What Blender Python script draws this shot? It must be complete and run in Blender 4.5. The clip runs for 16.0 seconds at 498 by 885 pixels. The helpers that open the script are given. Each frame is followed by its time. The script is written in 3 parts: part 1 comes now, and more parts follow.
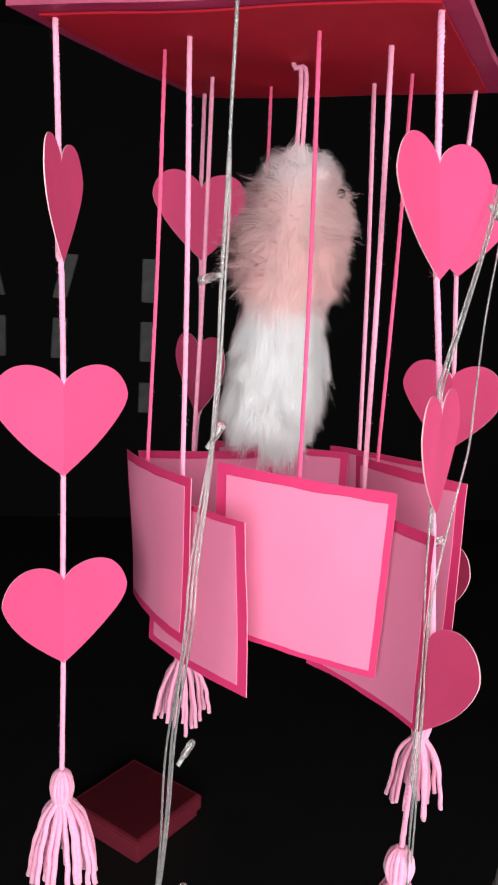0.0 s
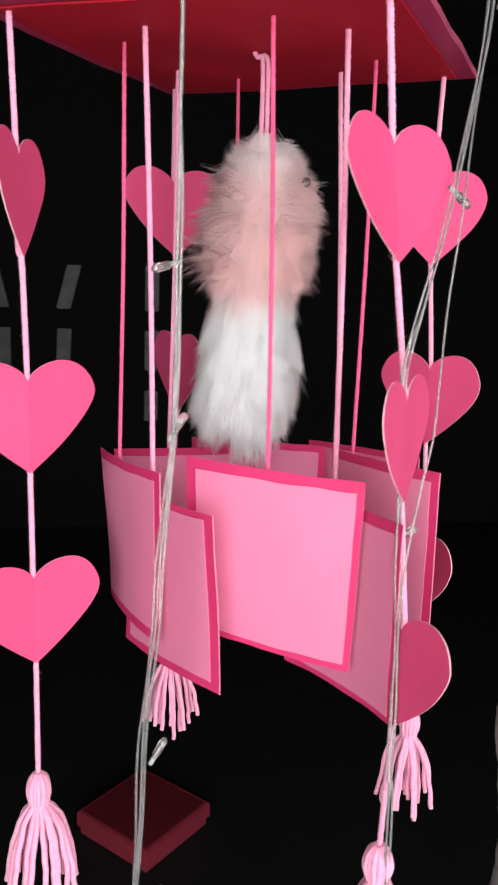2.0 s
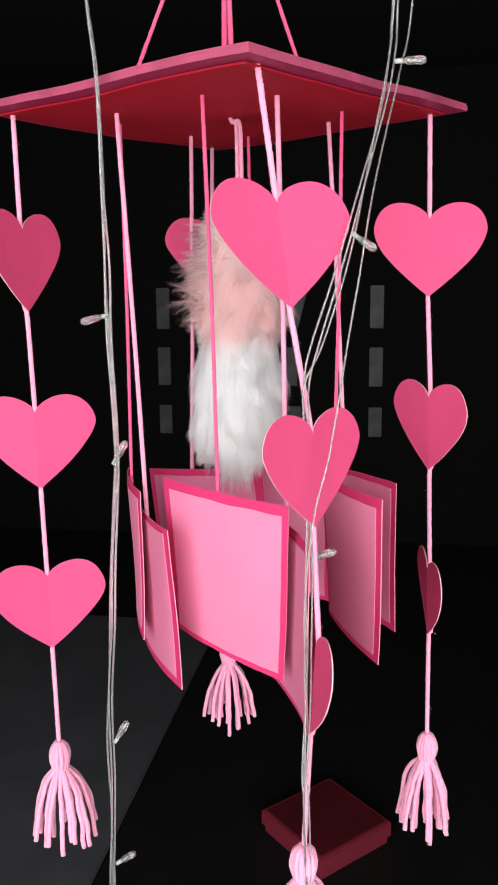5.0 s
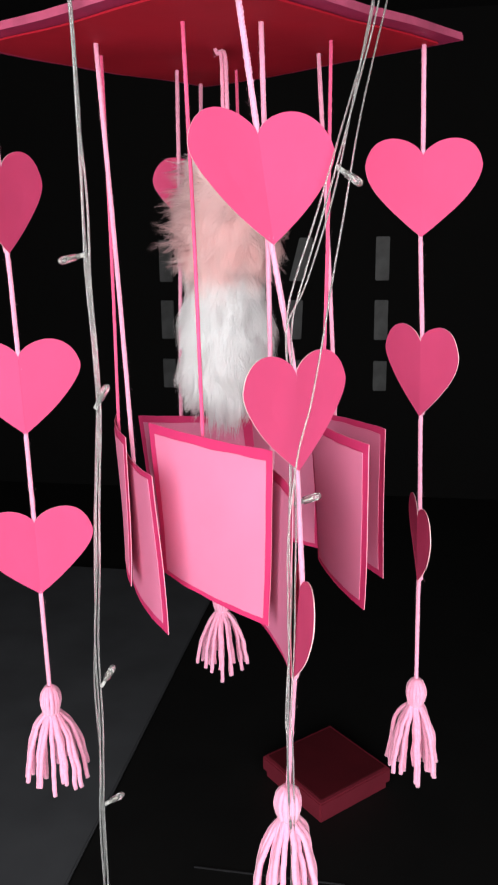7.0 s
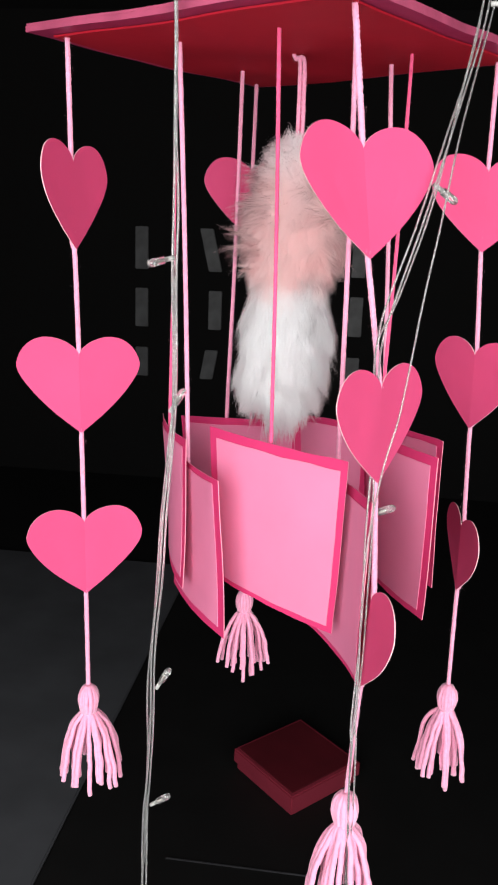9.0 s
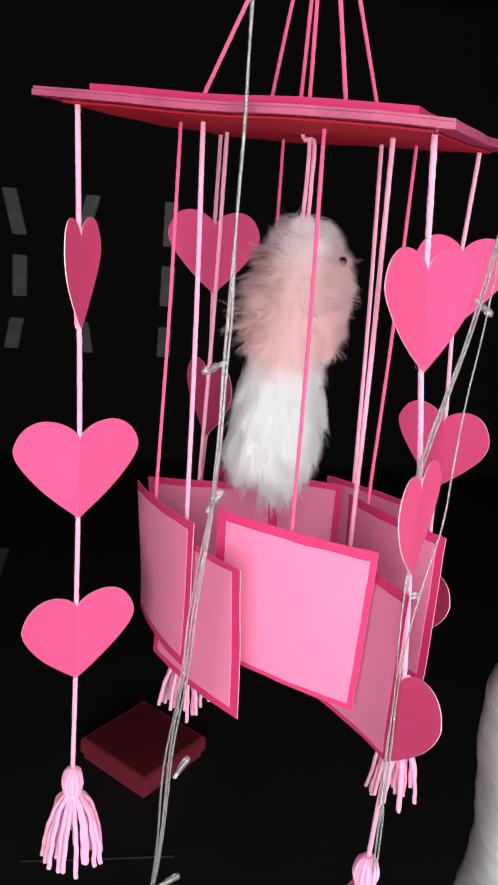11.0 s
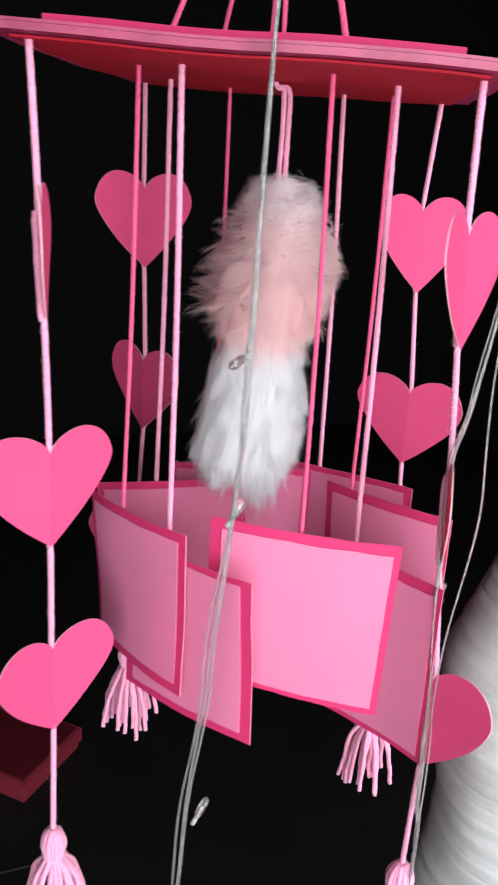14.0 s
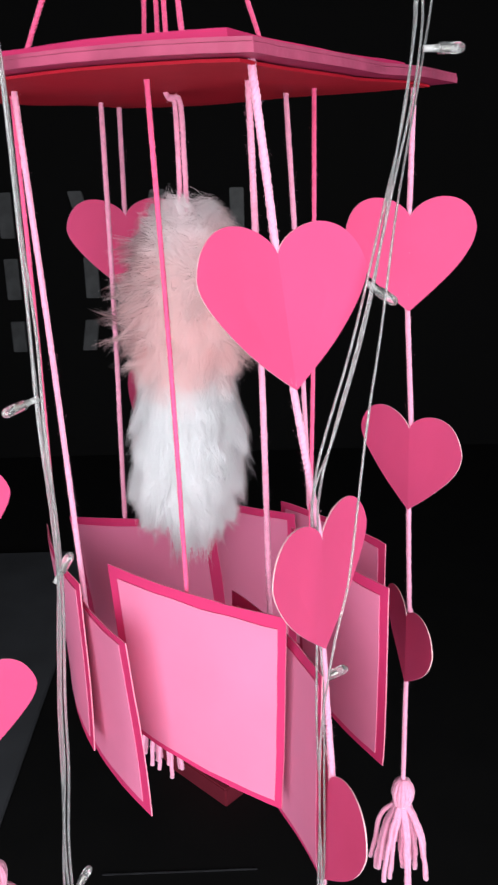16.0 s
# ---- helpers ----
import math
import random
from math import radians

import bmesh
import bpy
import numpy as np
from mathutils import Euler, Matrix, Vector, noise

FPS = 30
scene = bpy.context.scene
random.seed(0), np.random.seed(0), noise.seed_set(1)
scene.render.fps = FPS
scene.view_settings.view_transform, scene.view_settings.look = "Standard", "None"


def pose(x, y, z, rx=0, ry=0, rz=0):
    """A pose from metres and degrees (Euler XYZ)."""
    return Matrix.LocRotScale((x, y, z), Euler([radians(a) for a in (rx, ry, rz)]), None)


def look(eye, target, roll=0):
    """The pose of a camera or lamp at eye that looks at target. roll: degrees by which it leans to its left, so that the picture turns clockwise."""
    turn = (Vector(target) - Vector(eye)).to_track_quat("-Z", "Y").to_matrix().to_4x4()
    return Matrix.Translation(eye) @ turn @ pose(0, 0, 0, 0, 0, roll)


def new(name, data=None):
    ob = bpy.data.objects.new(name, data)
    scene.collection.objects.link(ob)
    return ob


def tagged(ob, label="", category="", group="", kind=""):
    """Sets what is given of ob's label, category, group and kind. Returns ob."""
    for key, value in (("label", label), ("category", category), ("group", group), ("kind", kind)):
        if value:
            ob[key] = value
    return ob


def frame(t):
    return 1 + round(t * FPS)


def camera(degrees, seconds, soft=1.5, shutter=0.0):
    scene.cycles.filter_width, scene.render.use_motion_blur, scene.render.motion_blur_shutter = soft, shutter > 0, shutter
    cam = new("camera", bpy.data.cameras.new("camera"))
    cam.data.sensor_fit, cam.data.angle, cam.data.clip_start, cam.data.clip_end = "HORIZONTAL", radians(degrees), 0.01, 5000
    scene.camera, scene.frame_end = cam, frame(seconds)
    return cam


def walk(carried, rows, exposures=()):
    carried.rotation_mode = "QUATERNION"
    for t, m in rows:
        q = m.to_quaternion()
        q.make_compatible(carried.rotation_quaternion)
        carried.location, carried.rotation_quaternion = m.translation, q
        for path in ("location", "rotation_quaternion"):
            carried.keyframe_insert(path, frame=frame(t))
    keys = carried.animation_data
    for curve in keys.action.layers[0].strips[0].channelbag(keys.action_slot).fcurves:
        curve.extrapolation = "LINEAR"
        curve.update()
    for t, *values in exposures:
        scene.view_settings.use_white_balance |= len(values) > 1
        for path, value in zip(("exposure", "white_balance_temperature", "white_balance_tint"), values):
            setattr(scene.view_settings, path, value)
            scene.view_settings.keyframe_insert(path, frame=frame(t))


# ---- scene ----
cam = camera(34.7, 16.0, soft=2.0, shutter=0.5)
PATH = [
    (0, (0.186, -0.493, 1.443), (-0.543, 1.321, 1.027), 3.5),
    (0.5, (0.16, -0.5, 1.433), (-0.476, 1.351, 1.024), 3.6),
    (1, (0.164, -0.499, 1.431), (-0.471, 1.354, 1.028), 3.5),
    (1.5, (0.171, -0.499, 1.43), (-0.491, 1.344, 1.027), 3.0),
    (2, (0.208, -0.479, 1.434), (-0.549, 1.329, 1.036), 2.1),
    (2.5, (0.259, -0.454, 1.445), (-0.643, 1.289, 1.06), 2.5),
    (3, (0.3, -0.428, 1.459), (-0.756, 1.227, 1.079), 2.1),
    (5.5, (0.407, -0.421, 1.453), (-0.909, 1.037, 1.072), -0.9),
    (6, (0.42, -0.413, 1.455), (-0.908, 1.027, 1.05), -1.0),
    (6.5, (0.406, -0.405, 1.454), (-0.914, 1.031, 1.011), -1.1),
    (7, (0.395, -0.41, 1.445), (-0.9, 1.036, 0.965), -0.8),
    (7.5, (0.399, -0.424, 1.445), (-0.881, 1.02, 0.919), -0.3),
    (8, (0.388, -0.437, 1.444), (-0.88, 1.017, 0.915), 0.3),
    (8.5, (0.36, -0.449, 1.451), (-0.884, 1.025, 0.922), 1.0),
    (9, (0.341, -0.454, 1.455), (-0.87, 1.056, 0.952), 2.1),
    (9.5, (0.321, -0.485, 1.473), (-0.807, 1.084, 0.955), 3.6),
    (10, (0.282, -0.503, 1.496), (-0.713, 1.147, 0.961), 5.1),
    (12.5, (0.092, -0.515, 1.539), (-0.328, 1.341, 0.911), 3.7),
    (13, (0.06, -0.513, 1.535), (-0.25, 1.361, 0.899), 4.2),
    (13.5, (0.042, -0.514, 1.524), (-0.193, 1.373, 0.893), 4.9),
    (14, (0.077, -0.483, 1.519), (-0.213, 1.396, 0.886), 4.5),
    (14.5, (0.114, -0.451, 1.523), (-0.278, 1.409, 0.888), 4.0),
    (15, (0.183, -0.399, 1.522), (-0.438, 1.396, 0.885), 2.5),
    (15.5, (0.247, -0.366, 1.522), (-0.616, 1.325, 0.88), 0.2),
    (16, (0.262, -0.36, 1.528), (-0.712, 1.273, 0.897), -1.3),
]
walk(cam, [(t, look(eye, target, roll)) for t, eye, target, roll in PATH],
     [(0, -0.05, 6450, 10), (3, -0.05, 6450, 10), (5.5, 0.0, 6450, 10), (10, 0.0, 6400, 10), (12.5, 0.04, 6080, 10), (16, 0.0, 6080, 10)])

# ---- light ----
# The room is turned against the hanging decoration: its own y axis points to the far wall.
ROOM = pose(0, 0, 0, 0, 0, 31.9)
world = bpy.data.worlds.new("sky")
scene.world = world
world.use_nodes = True
wn = world.node_tree
sky = wn.nodes.new("ShaderNodeTexSky")
sky.sky_type, sky.sun_disc = "NISHITA", False
sky.sun_elevation, sky.sun_rotation = radians(40), radians(200)
wn.links.new(sky.outputs[0], wn.nodes["Background"].inputs[0])
wn.nodes["Background"].inputs[1].default_value = 0.05


def daylight(name, m, sx, sy, watts, colour):
    la = bpy.data.lights.new(name, "AREA")
    la.shape, la.size, la.size_y, la.energy, la.color = "RECTANGLE", sx, sy, watts, colour
    ob = new(name, la)
    ob.matrix_world = m
    return ob


daylight("doorway_daylight", ROOM @ look((0.10, -1.34, 1.45), (0.0, 0.0, 1.38)), 2.4, 1.6, 60, (1.0, 0.97, 0.95))


# ---- materials ----
def material(name, colour, rough=0.6, metal=0.0, var=0.12, scale=60.0, bump=0.15, bscale=400.0, transmission=0.0, sheen=0.0, fine=0.0005, spec=0.5, thin=0.0):
    """A surface with blotchy colour variation at one scale and grain relief at a finer one."""
    m = bpy.data.materials.new(name)
    m.use_nodes = True
    t = m.node_tree
    b = t.nodes["Principled BSDF"]
    co = t.nodes.new("ShaderNodeTexCoord")
    n1 = t.nodes.new("ShaderNodeTexNoise")
    n1.inputs["Scale"].default_value, n1.inputs["Detail"].default_value = scale, 5
    t.links.new(co.outputs["Object"], n1.inputs["Vector"])
    ramp = t.nodes.new("ShaderNodeMapRange")
    ramp.inputs[1].default_value, ramp.inputs[2].default_value = 0.3, 0.7
    ramp.inputs[3].default_value, ramp.inputs[4].default_value = 1 - var, 1 + var * 0.5
    t.links.new(n1.outputs[0], ramp.inputs[0])
    mix = t.nodes.new("ShaderNodeVectorMath")
    mix.operation = "SCALE"
    mix.inputs[0].default_value = colour
    t.links.new(ramp.outputs[0], mix.inputs["Scale"])
    t.links.new(mix.outputs[0], b.inputs["Base Color"])
    b.inputs["Roughness"].default_value, b.inputs["Metallic"].default_value = rough, metal
    b.inputs["Transmission Weight"].default_value = transmission
    b.inputs["Sheen Weight"].default_value = sheen
    b.inputs["Specular IOR Level"].default_value = spec
    if thin:
        # thin paper lets some light through
        tr = t.nodes.new("ShaderNodeBsdfTranslucent")
        tr.inputs[0].default_value = (min(1.0, colour[0] * 1.1), colour[1], colour[2] * 0.8, 1)
        mx = t.nodes.new("ShaderNodeMixShader")
        mx.inputs[0].default_value = thin
        t.links.new(b.outputs[0], mx.inputs[1])
        t.links.new(tr.outputs[0], mx.inputs[2])
        t.links.new(mx.outputs[0], t.nodes["Material Output"].inputs[0])
    if bump:
        n2 = t.nodes.new("ShaderNodeTexNoise")
        n2.inputs["Scale"].default_value, n2.inputs["Detail"].default_value = bscale, 6
        t.links.new(co.outputs["Object"], n2.inputs["Vector"])
        bp = t.nodes.new("ShaderNodeBump")
        bp.inputs["Strength"].default_value, bp.inputs["Distance"].default_value = bump, fine
        t.links.new(n2.outputs[0], bp.inputs["Height"])
        t.links.new(bp.outputs[0], b.inputs["Normal"])
    return m


HEART = material("hot_pink_paper", (0.80, 0.096, 0.255), 0.65, var=0.05, scale=25, bump=0.12, bscale=900, fine=0.0003, spec=0.2, thin=0.28)
EDGE = material("cut_paper_edge", (0.83, 0.50, 0.54), 0.8, var=0.15, scale=300, bump=0)
CARD_EDGE = material("cut_card_edge", (0.80, 0.27, 0.37), 0.8, var=0.15, scale=300, bump=0)
BORDER = material("deep_pink_card", (0.69, 0.045, 0.175), 0.55, var=0.06, scale=30, bump=0.12, bscale=800, fine=0.0003, spec=0.2, thin=0.15)
PANEL = material("light_pink_paper", (0.83, 0.25, 0.425), 0.7, var=0.05, scale=22, bump=0.12, bscale=900, fine=0.0003, spec=0.2, thin=0.15)
RIM = material("pink_board", (0.41, 0.036, 0.115), 0.45, var=0.08, scale=30, bump=0.15, bscale=500, fine=0.0004, spec=0.25)
RIM_EDGE = material("folded_board_edge", (0.40, 0.070, 0.140), 0.45, var=0.30, scale=45, bump=0.6, bscale=110, fine=0.001)
LINING = material("red_card", (0.46, 0.010, 0.028), 0.7, var=0.08, scale=20, bump=0.1, bscale=700, fine=0.0003, spec=0.25)
YARN_LIGHT = material("light_pink_yarn", (0.90, 0.36, 0.54), 0.95, var=0.12, scale=400, bump=0.5, bscale=1800, sheen=0.4)
YARN_HOT = material("hot_pink_yarn", (0.90, 0.10, 0.27), 0.85, var=0.15, scale=400, bump=0.5, bscale=1800, sheen=0.3)
CLEAR = material("clear_plastic", (0.68, 0.70, 0.69), 0.14, var=0.03, scale=60, bump=0.1, bscale=300, transmission=0.8)
MILKY = material("milky_plastic", (0.62, 0.63, 0.61), 0.35, var=0.05, bump=0, transmission=0.3)
BULB = material("clear_bulb", (0.92, 0.93, 0.92), 0.06, var=0.02, bump=0, transmission=0.9)
CHIP = material("dull_metal", (0.35, 0.33, 0.30), 0.4, metal=0.8, var=0.1, bump=0)
# near-black wall colour holds the darkness of the unlit room, not a stain
UNLIT_WALL = material("unlit_wall_black", (0.0012, 0.0010, 0.0009), 0.95, var=0.4, scale=3, bump=0.2, bscale=60, fine=0.002)
GREY_TILE = material("grey_tile", (0.098, 0.102, 0.112), 0.75, var=0.2, scale=5, bump=0.1, bscale=80, fine=0.001)
# the floor's lack of light is put into this near-black base colour
UNLIT_FLOOR = material("unlit_floor_black", (0.0042, 0.0038, 0.0036), 0.7, var=0.5, scale=6, bump=0.3, bscale=90, fine=0.001)
# shaded copy of the box red: grazing light on the lid top, as colour
RED_BOX_SHADED = material("dark_red_box_shaded", (0.13, 0.008, 0.016), 0.6, var=0.2, scale=9, bump=0.1, bscale=120)
RED_BOX = material("dark_red_box", (0.36, 0.035, 0.065), 0.6, var=0.15, scale=9, bump=0.1, bscale=120)
FROSTED = material("frosted_pane", (0.12, 0.124, 0.128), 0.5, var=0.5, scale=8, bump=0.1, bscale=60)
# grey that stands for a faint glint on the floor, no metal
JOINT_GLINT = material("joint_glint_grey", (0.055, 0.055, 0.06), 0.5, var=0.5, scale=12, bump=0.1, bscale=80)
PLASTER = material("weathered_plaster", (0.66, 0.67, 0.65), 0.55, var=0.15, scale=22, bump=0.4, bscale=150, fine=0.002)
BLACK_BEAD = material("black_bead", (0.01, 0.01, 0.012), 0.08, var=0.0, bump=0)


def plush_material():
    """White plush that turns peach round the chest; the height comes from the toy itself."""
    m = bpy.data.materials.new("white_and_peach_plush")
    m.use_nodes = True
    t = m.node_tree
    b = t.nodes["Principled BSDF"]
    co = t.nodes.new("ShaderNodeTexCoord")
    nz = t.nodes.new("ShaderNodeTexNoise")
    nz.inputs["Scale"].default_value, nz.inputs["Detail"].default_value = 45, 3
    t.links.new(co.outputs["Object"], nz.inputs["Vector"])
    xyz = t.nodes.new("ShaderNodeSeparateXYZ")
    t.links.new(co.outputs["Object"], xyz.inputs[0])
    ma = t.nodes.new("ShaderNodeMath")
    ma.operation = "MULTIPLY_ADD"
    ma.inputs[1].default_value = 0.05
    t.links.new(nz.outputs[0], ma.inputs[0])
    t.links.new(xyz.outputs[2], ma.inputs[2])
    cr = t.nodes.new("ShaderNodeValToRGB")
    e = cr.color_ramp.elements
    e[0].position, e[0].color = 0.0, (0.97, 0.975, 0.98, 1)
    e[1].position, e[1].color = 1.0, (0.97, 0.96, 0.965, 1)
    for p, c in ((0.42, (0.97, 0.975, 0.98)), (0.50, (0.99, 0.79, 0.785)), (0.80, (0.99, 0.80, 0.80)), (0.93, (0.97, 0.92, 0.93))):
        k = e.new(p)
        k.color = (*c, 1)
    mr = t.nodes.new("ShaderNodeMapRange")
    mr.inputs[1].default_value, mr.inputs[2].default_value = 0.022, 0.222
    t.links.new(ma.outputs[0], mr.inputs[0])
    t.links.new(mr.outputs[0], cr.inputs[0])
    t.links.new(cr.outputs[0], b.inputs["Base Color"])
    b.inputs["Roughness"].default_value = 0.75
    b.inputs["Sheen Weight"].default_value = 0.3
    tr = t.nodes.new("ShaderNodeBsdfTranslucent")
    t.links.new(cr.outputs[0], tr.inputs[0])
    mx = t.nodes.new("ShaderNodeMixShader")
    mx.inputs[0].default_value = 0.60
    t.links.new(b.outputs[0], mx.inputs[1])
    t.links.new(tr.outputs[0], mx.inputs[2])
    t.links.new(mx.outputs[0], t.nodes["Material Output"].inputs[0])
    return m


PLUSH = plush_material()


# ---- building blocks ----
def mesh_object(name, verts, faces, mat, parent=None, label="", smooth=False):
    me = bpy.data.meshes.new(name)
    me.from_pydata(verts, [], faces)
    me.materials.append(mat)
    if smooth:
        me.polygons.foreach_set("use_smooth", [True] * len(me.polygons))
    me.update()
    ob = new(name, me)
    if parent:
        ob.parent = parent
    return tagged(ob, label) if label else ob


def part(name, bm, mat, parent=None, label="", smooth=False):
    me = bpy.data.meshes.new(name)
    bm.to_mesh(me)
    bm.free()
    me.materials.append(mat)
    if smooth:
        me.polygons.foreach_set("use_smooth", [True] * len(me.polygons))
    ob = new(name, me)
    if parent:
        ob.parent = parent
    return tagged(ob, label) if label else ob


def thing(name, place, label, category, group="", kind=""):
    ob = new(name)
    ob.empty_display_size = 0.01
    ob.location = place
    return tagged(ob, label, category, group, kind)


def box(sx, sy, sz, centre=(0, 0, 0), bevel=0.0):
    bm = bmesh.new()
    bmesh.ops.create_cube(bm, size=1)
    bmesh.ops.scale(bm, vec=(sx, sy, sz), verts=bm.verts)
    if bevel:
        bmesh.ops.bevel(bm, geom=bm.edges[:], offset=bevel, segments=2, affect="EDGES")
    bmesh.ops.translate(bm, vec=centre, verts=bm.verts)
    return bm


def resample(points, step):
    """A smooth curve through the points, at about even steps."""
    p = [Vector(q) for q in points]
    p = [2 * p[0] - p[1]] + p + [2 * p[-1] - p[-2]]
    out = []
    for i in range(1, len(p) - 2):
        n = max(1, round((p[i + 1] - p[i]).length / step))
        for k in range(n):
            t = k / n
            a, b, c, d = p[i - 1], p[i], p[i + 1], p[i + 2]
            out.append(0.5 * (2 * b + (c - a) * t + (2 * a - 5 * b + 4 * c - d) * t * t + (3 * b - a - 3 * c + d) * t ** 3))
    out.append(p[-2])
    return out


def tube_data(path, radius, sides=6, taper=None, verts=None, faces=None):
    verts, faces = ([], []) if verts is None else (verts, faces)
    base = len(verts)
    last = Vector((1, 0.3, 0.1)).normalized()
    for i, c in enumerate(path):
        d = (path[min(i + 1, len(path) - 1)] - path[max(i - 1, 0)]).normalized()
        s = (last - d * last.dot(d)).normalized()
        last, w = s, d.cross(s)
        r = radius * (taper[i] if taper else 1)
        for k in range(sides):
            a = 2 * math.pi * k / sides
            verts.append(tuple(c + (s * math.cos(a) + w * math.sin(a)) * r))
    n = len(path)
    for i in range(n - 1):
        for k in range(sides):
            a, b = base + i * sides + k, base + i * sides + (k + 1) % sides
            faces.append((a, b, b + sides, a + sides))
    faces.append(tuple(base + k for k in range(sides))[::-1])
    faces.append(tuple(base + (n - 1) * sides + k for k in range(sides)))
    return verts, faces


def yarn_data(points, radius, pitch, rng, fuzz=0, plies=3):
    """Twisted plies round a smooth curve, with stray fibres that stand off it."""
    path = resample(points, pitch / 8)
    verts, faces = [], []
    phase = rng.random() * 6.28
    frames = []
    last = Vector((1, 0.2, 0)).normalized()
    for i, c in enumerate(path):
        d = (path[min(i + 1, len(path) - 1)] - path[max(i - 1, 0)]).normalized()
        s = (last - d * last.dot(d)).normalized()
        last = s
        frames.append((c, s, d.cross(s), d))
    for q in range(plies):
        line = []
        for i, (c, s, w, d) in enumerate(frames):
            a = phase + 6.283 * i / 8 + 6.283 * q / plies + 0.8 * noise.noise(Vector((i * 0.05, phase, 0)))
            line.append(c + (s * math.cos(a) + w * math.sin(a)) * radius * 0.42)
        swell = [1 + 0.22 * noise.noise(Vector((i * 0.09, q * 5.0, phase))) for i in range(len(line))]
        tube_data(line, radius * 0.60, 6, swell, verts, faces)
    for _ in range(fuzz):
        c, s, w, d = frames[rng.randrange(len(frames))]
        a = rng.random() * 6.28
        o = s * math.cos(a) + w * math.sin(a)
        ln = rng.uniform(0.4, 1.3) * radius
        p0, p1 = c + o * radius * 0.8, c + o * (radius + ln * 0.7) + d * rng.uniform(-1, 1) * ln
        p2 = p1 + (o * 0.2 + d * rng.choice((-1, 1))) * ln * 0.9
        k, g = len(verts), d.cross(o) * 0.00006
        verts += [tuple(p0 - g), tuple(p0 + g), tuple(p1 - g), tuple(p1 + g), tuple(p2)]
        faces += [(k, k + 1, k + 3, k + 2), (k + 2, k + 3, k + 4)]
    return verts, faces


def bezier(p0, p1, p2, p3, n):
    for k in range(n):
        t = k / n
        yield tuple((1 - t) ** 3 * a + 3 * t * (1 - t) ** 2 * b + 3 * t * t * (1 - t) * c + t ** 3 * d for a, b, c, d in zip(p0, p1, p2, p3))


def heart_part(parent, tip, lean, left_angle, right_angle, rng, half=0.041):
    """A cut paper heart folded down its middle, its notch above its tip; each half has its own turn."""
    notch = 0.055
    prof = list(bezier((0, notch), (half * 0.10, 0.0665), (half * 0.86, 0.0760), (half, 0.0490), 26))
    prof += list(bezier((half, 0.0490), (half * 1.03, 0.0350), (half * 0.45, 0.0140), (0, 0), 26)) + [(0, 0)]
    th = 0.00035
    verts, faces = [], []
    for side, ang in ((-1, left_angle), (1, right_angle)):
        a = radians(ang)
        u = Vector((math.cos(a), math.sin(a), 0))
        nrm = Vector((-u.y, u.x, 0)) * -side
        wob = rng.uniform(-0.02, 0.02)
        base = len(verts)
        n = len(prof)
        for face in (-1, 1):
            for k, (x, z) in enumerate(prof):
                curl = 0.10 * (x / half) ** 2 * half * 0.5 + wob * x * (z / notch)
                x *= 1 + 0.010 * math.sin(k * 0.33 + ang)
                verts.append(tuple(Vector(tip) + Vector(lean) * (z / notch) + u * x + nrm * (curl + face * th) + Vector((0, 0, z))))
        # strips from the fold outwards, so that the paper can bend
        for face in (0, 1):
            ids = [base + face * n + k for k in range(n)]
            inner = []
            for k, (x, z) in enumerate(prof):
                for s in (0.5,):
                    inner.append(len(verts))
                    zz = min(z, notch * 0.985)
                    x2 = x * s
                    curl = 0.10 * (x2 / half) ** 2 * half * 0.5 + wob * x2 * (zz / notch)
                    zin = z * s + (0.030 if z > 0.030 else z) * (1 - s)
                    verts.append(tuple(Vector(tip) + Vector(lean) * (zin / notch) + u * x2 + nrm * (curl + (face * 2 - 1) * th) + Vector((0, 0, zin))))
            spine = []
            for k, (x, z) in enumerate(prof):
                spine.append(len(verts))
                zs = 0.030 if z > 0.030 else z
                if k == 0:
                    zs = notch
                verts.append(tuple(Vector(tip) + Vector(lean) * (zs / notch) + nrm * (face * 2 - 1) * th + Vector((0, 0, zs))))
            for k in range(n - 1):
                q1 = (ids[k], ids[k + 1], inner[k + 1], inner[k])
                q2 = (inner[k], inner[k + 1], spine[k + 1], spine[k])
                for q in (q1, q2):
                    faces.append(q if (face == 1) == (side == 1) else q[::-1])
        for k in range(n - 1):
            faces.append((base + k, base + k + 1, base + n + k + 1, base + n + k))
    me = bpy.data.meshes.new("heart")
    me.from_pydata(verts, [], faces)
    me.materials.append(HEART)
    me.materials.append(EDGE)
    rim = (len(prof) - 1)
    for s in range(2):
        end = len(me.polygons) * (s + 1) // 2
        for i in range(end - rim, end):
            me.polygons[i].material_index = 1
    me.update()
    ob = new("heart", me)
    ob.parent = parent
    return ob


# ---- room ----
def wall(name, m, sx, sz, mat, thick=0.15):
    ob = part(name, box(sx, thick, sz, (0, 0, sz / 2)), mat)
    ob.matrix_world = ROOM @ m
    return tagged(ob, kind="structure")


ob = tagged(part("floor", box(7.4, 7.0, 0.1, (0, 1.2, -0.05)), UNLIT_FLOOR), "dark unlit polished floor", "floor", kind="structure")
ob.matrix_world = ROOM
ob = tagged(part("ceiling", box(7.4, 7.0, 0.1, (0, 1.2, 2.65)), UNLIT_WALL), "dark unlit ceiling", "ceiling", kind="structure")
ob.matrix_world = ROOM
tagged(wall("wall_west", pose(-3.2, 1.1, 0, 0, 0, 90), 6.0, 2.6, UNLIT_WALL), "dark unlit side wall", "wall")
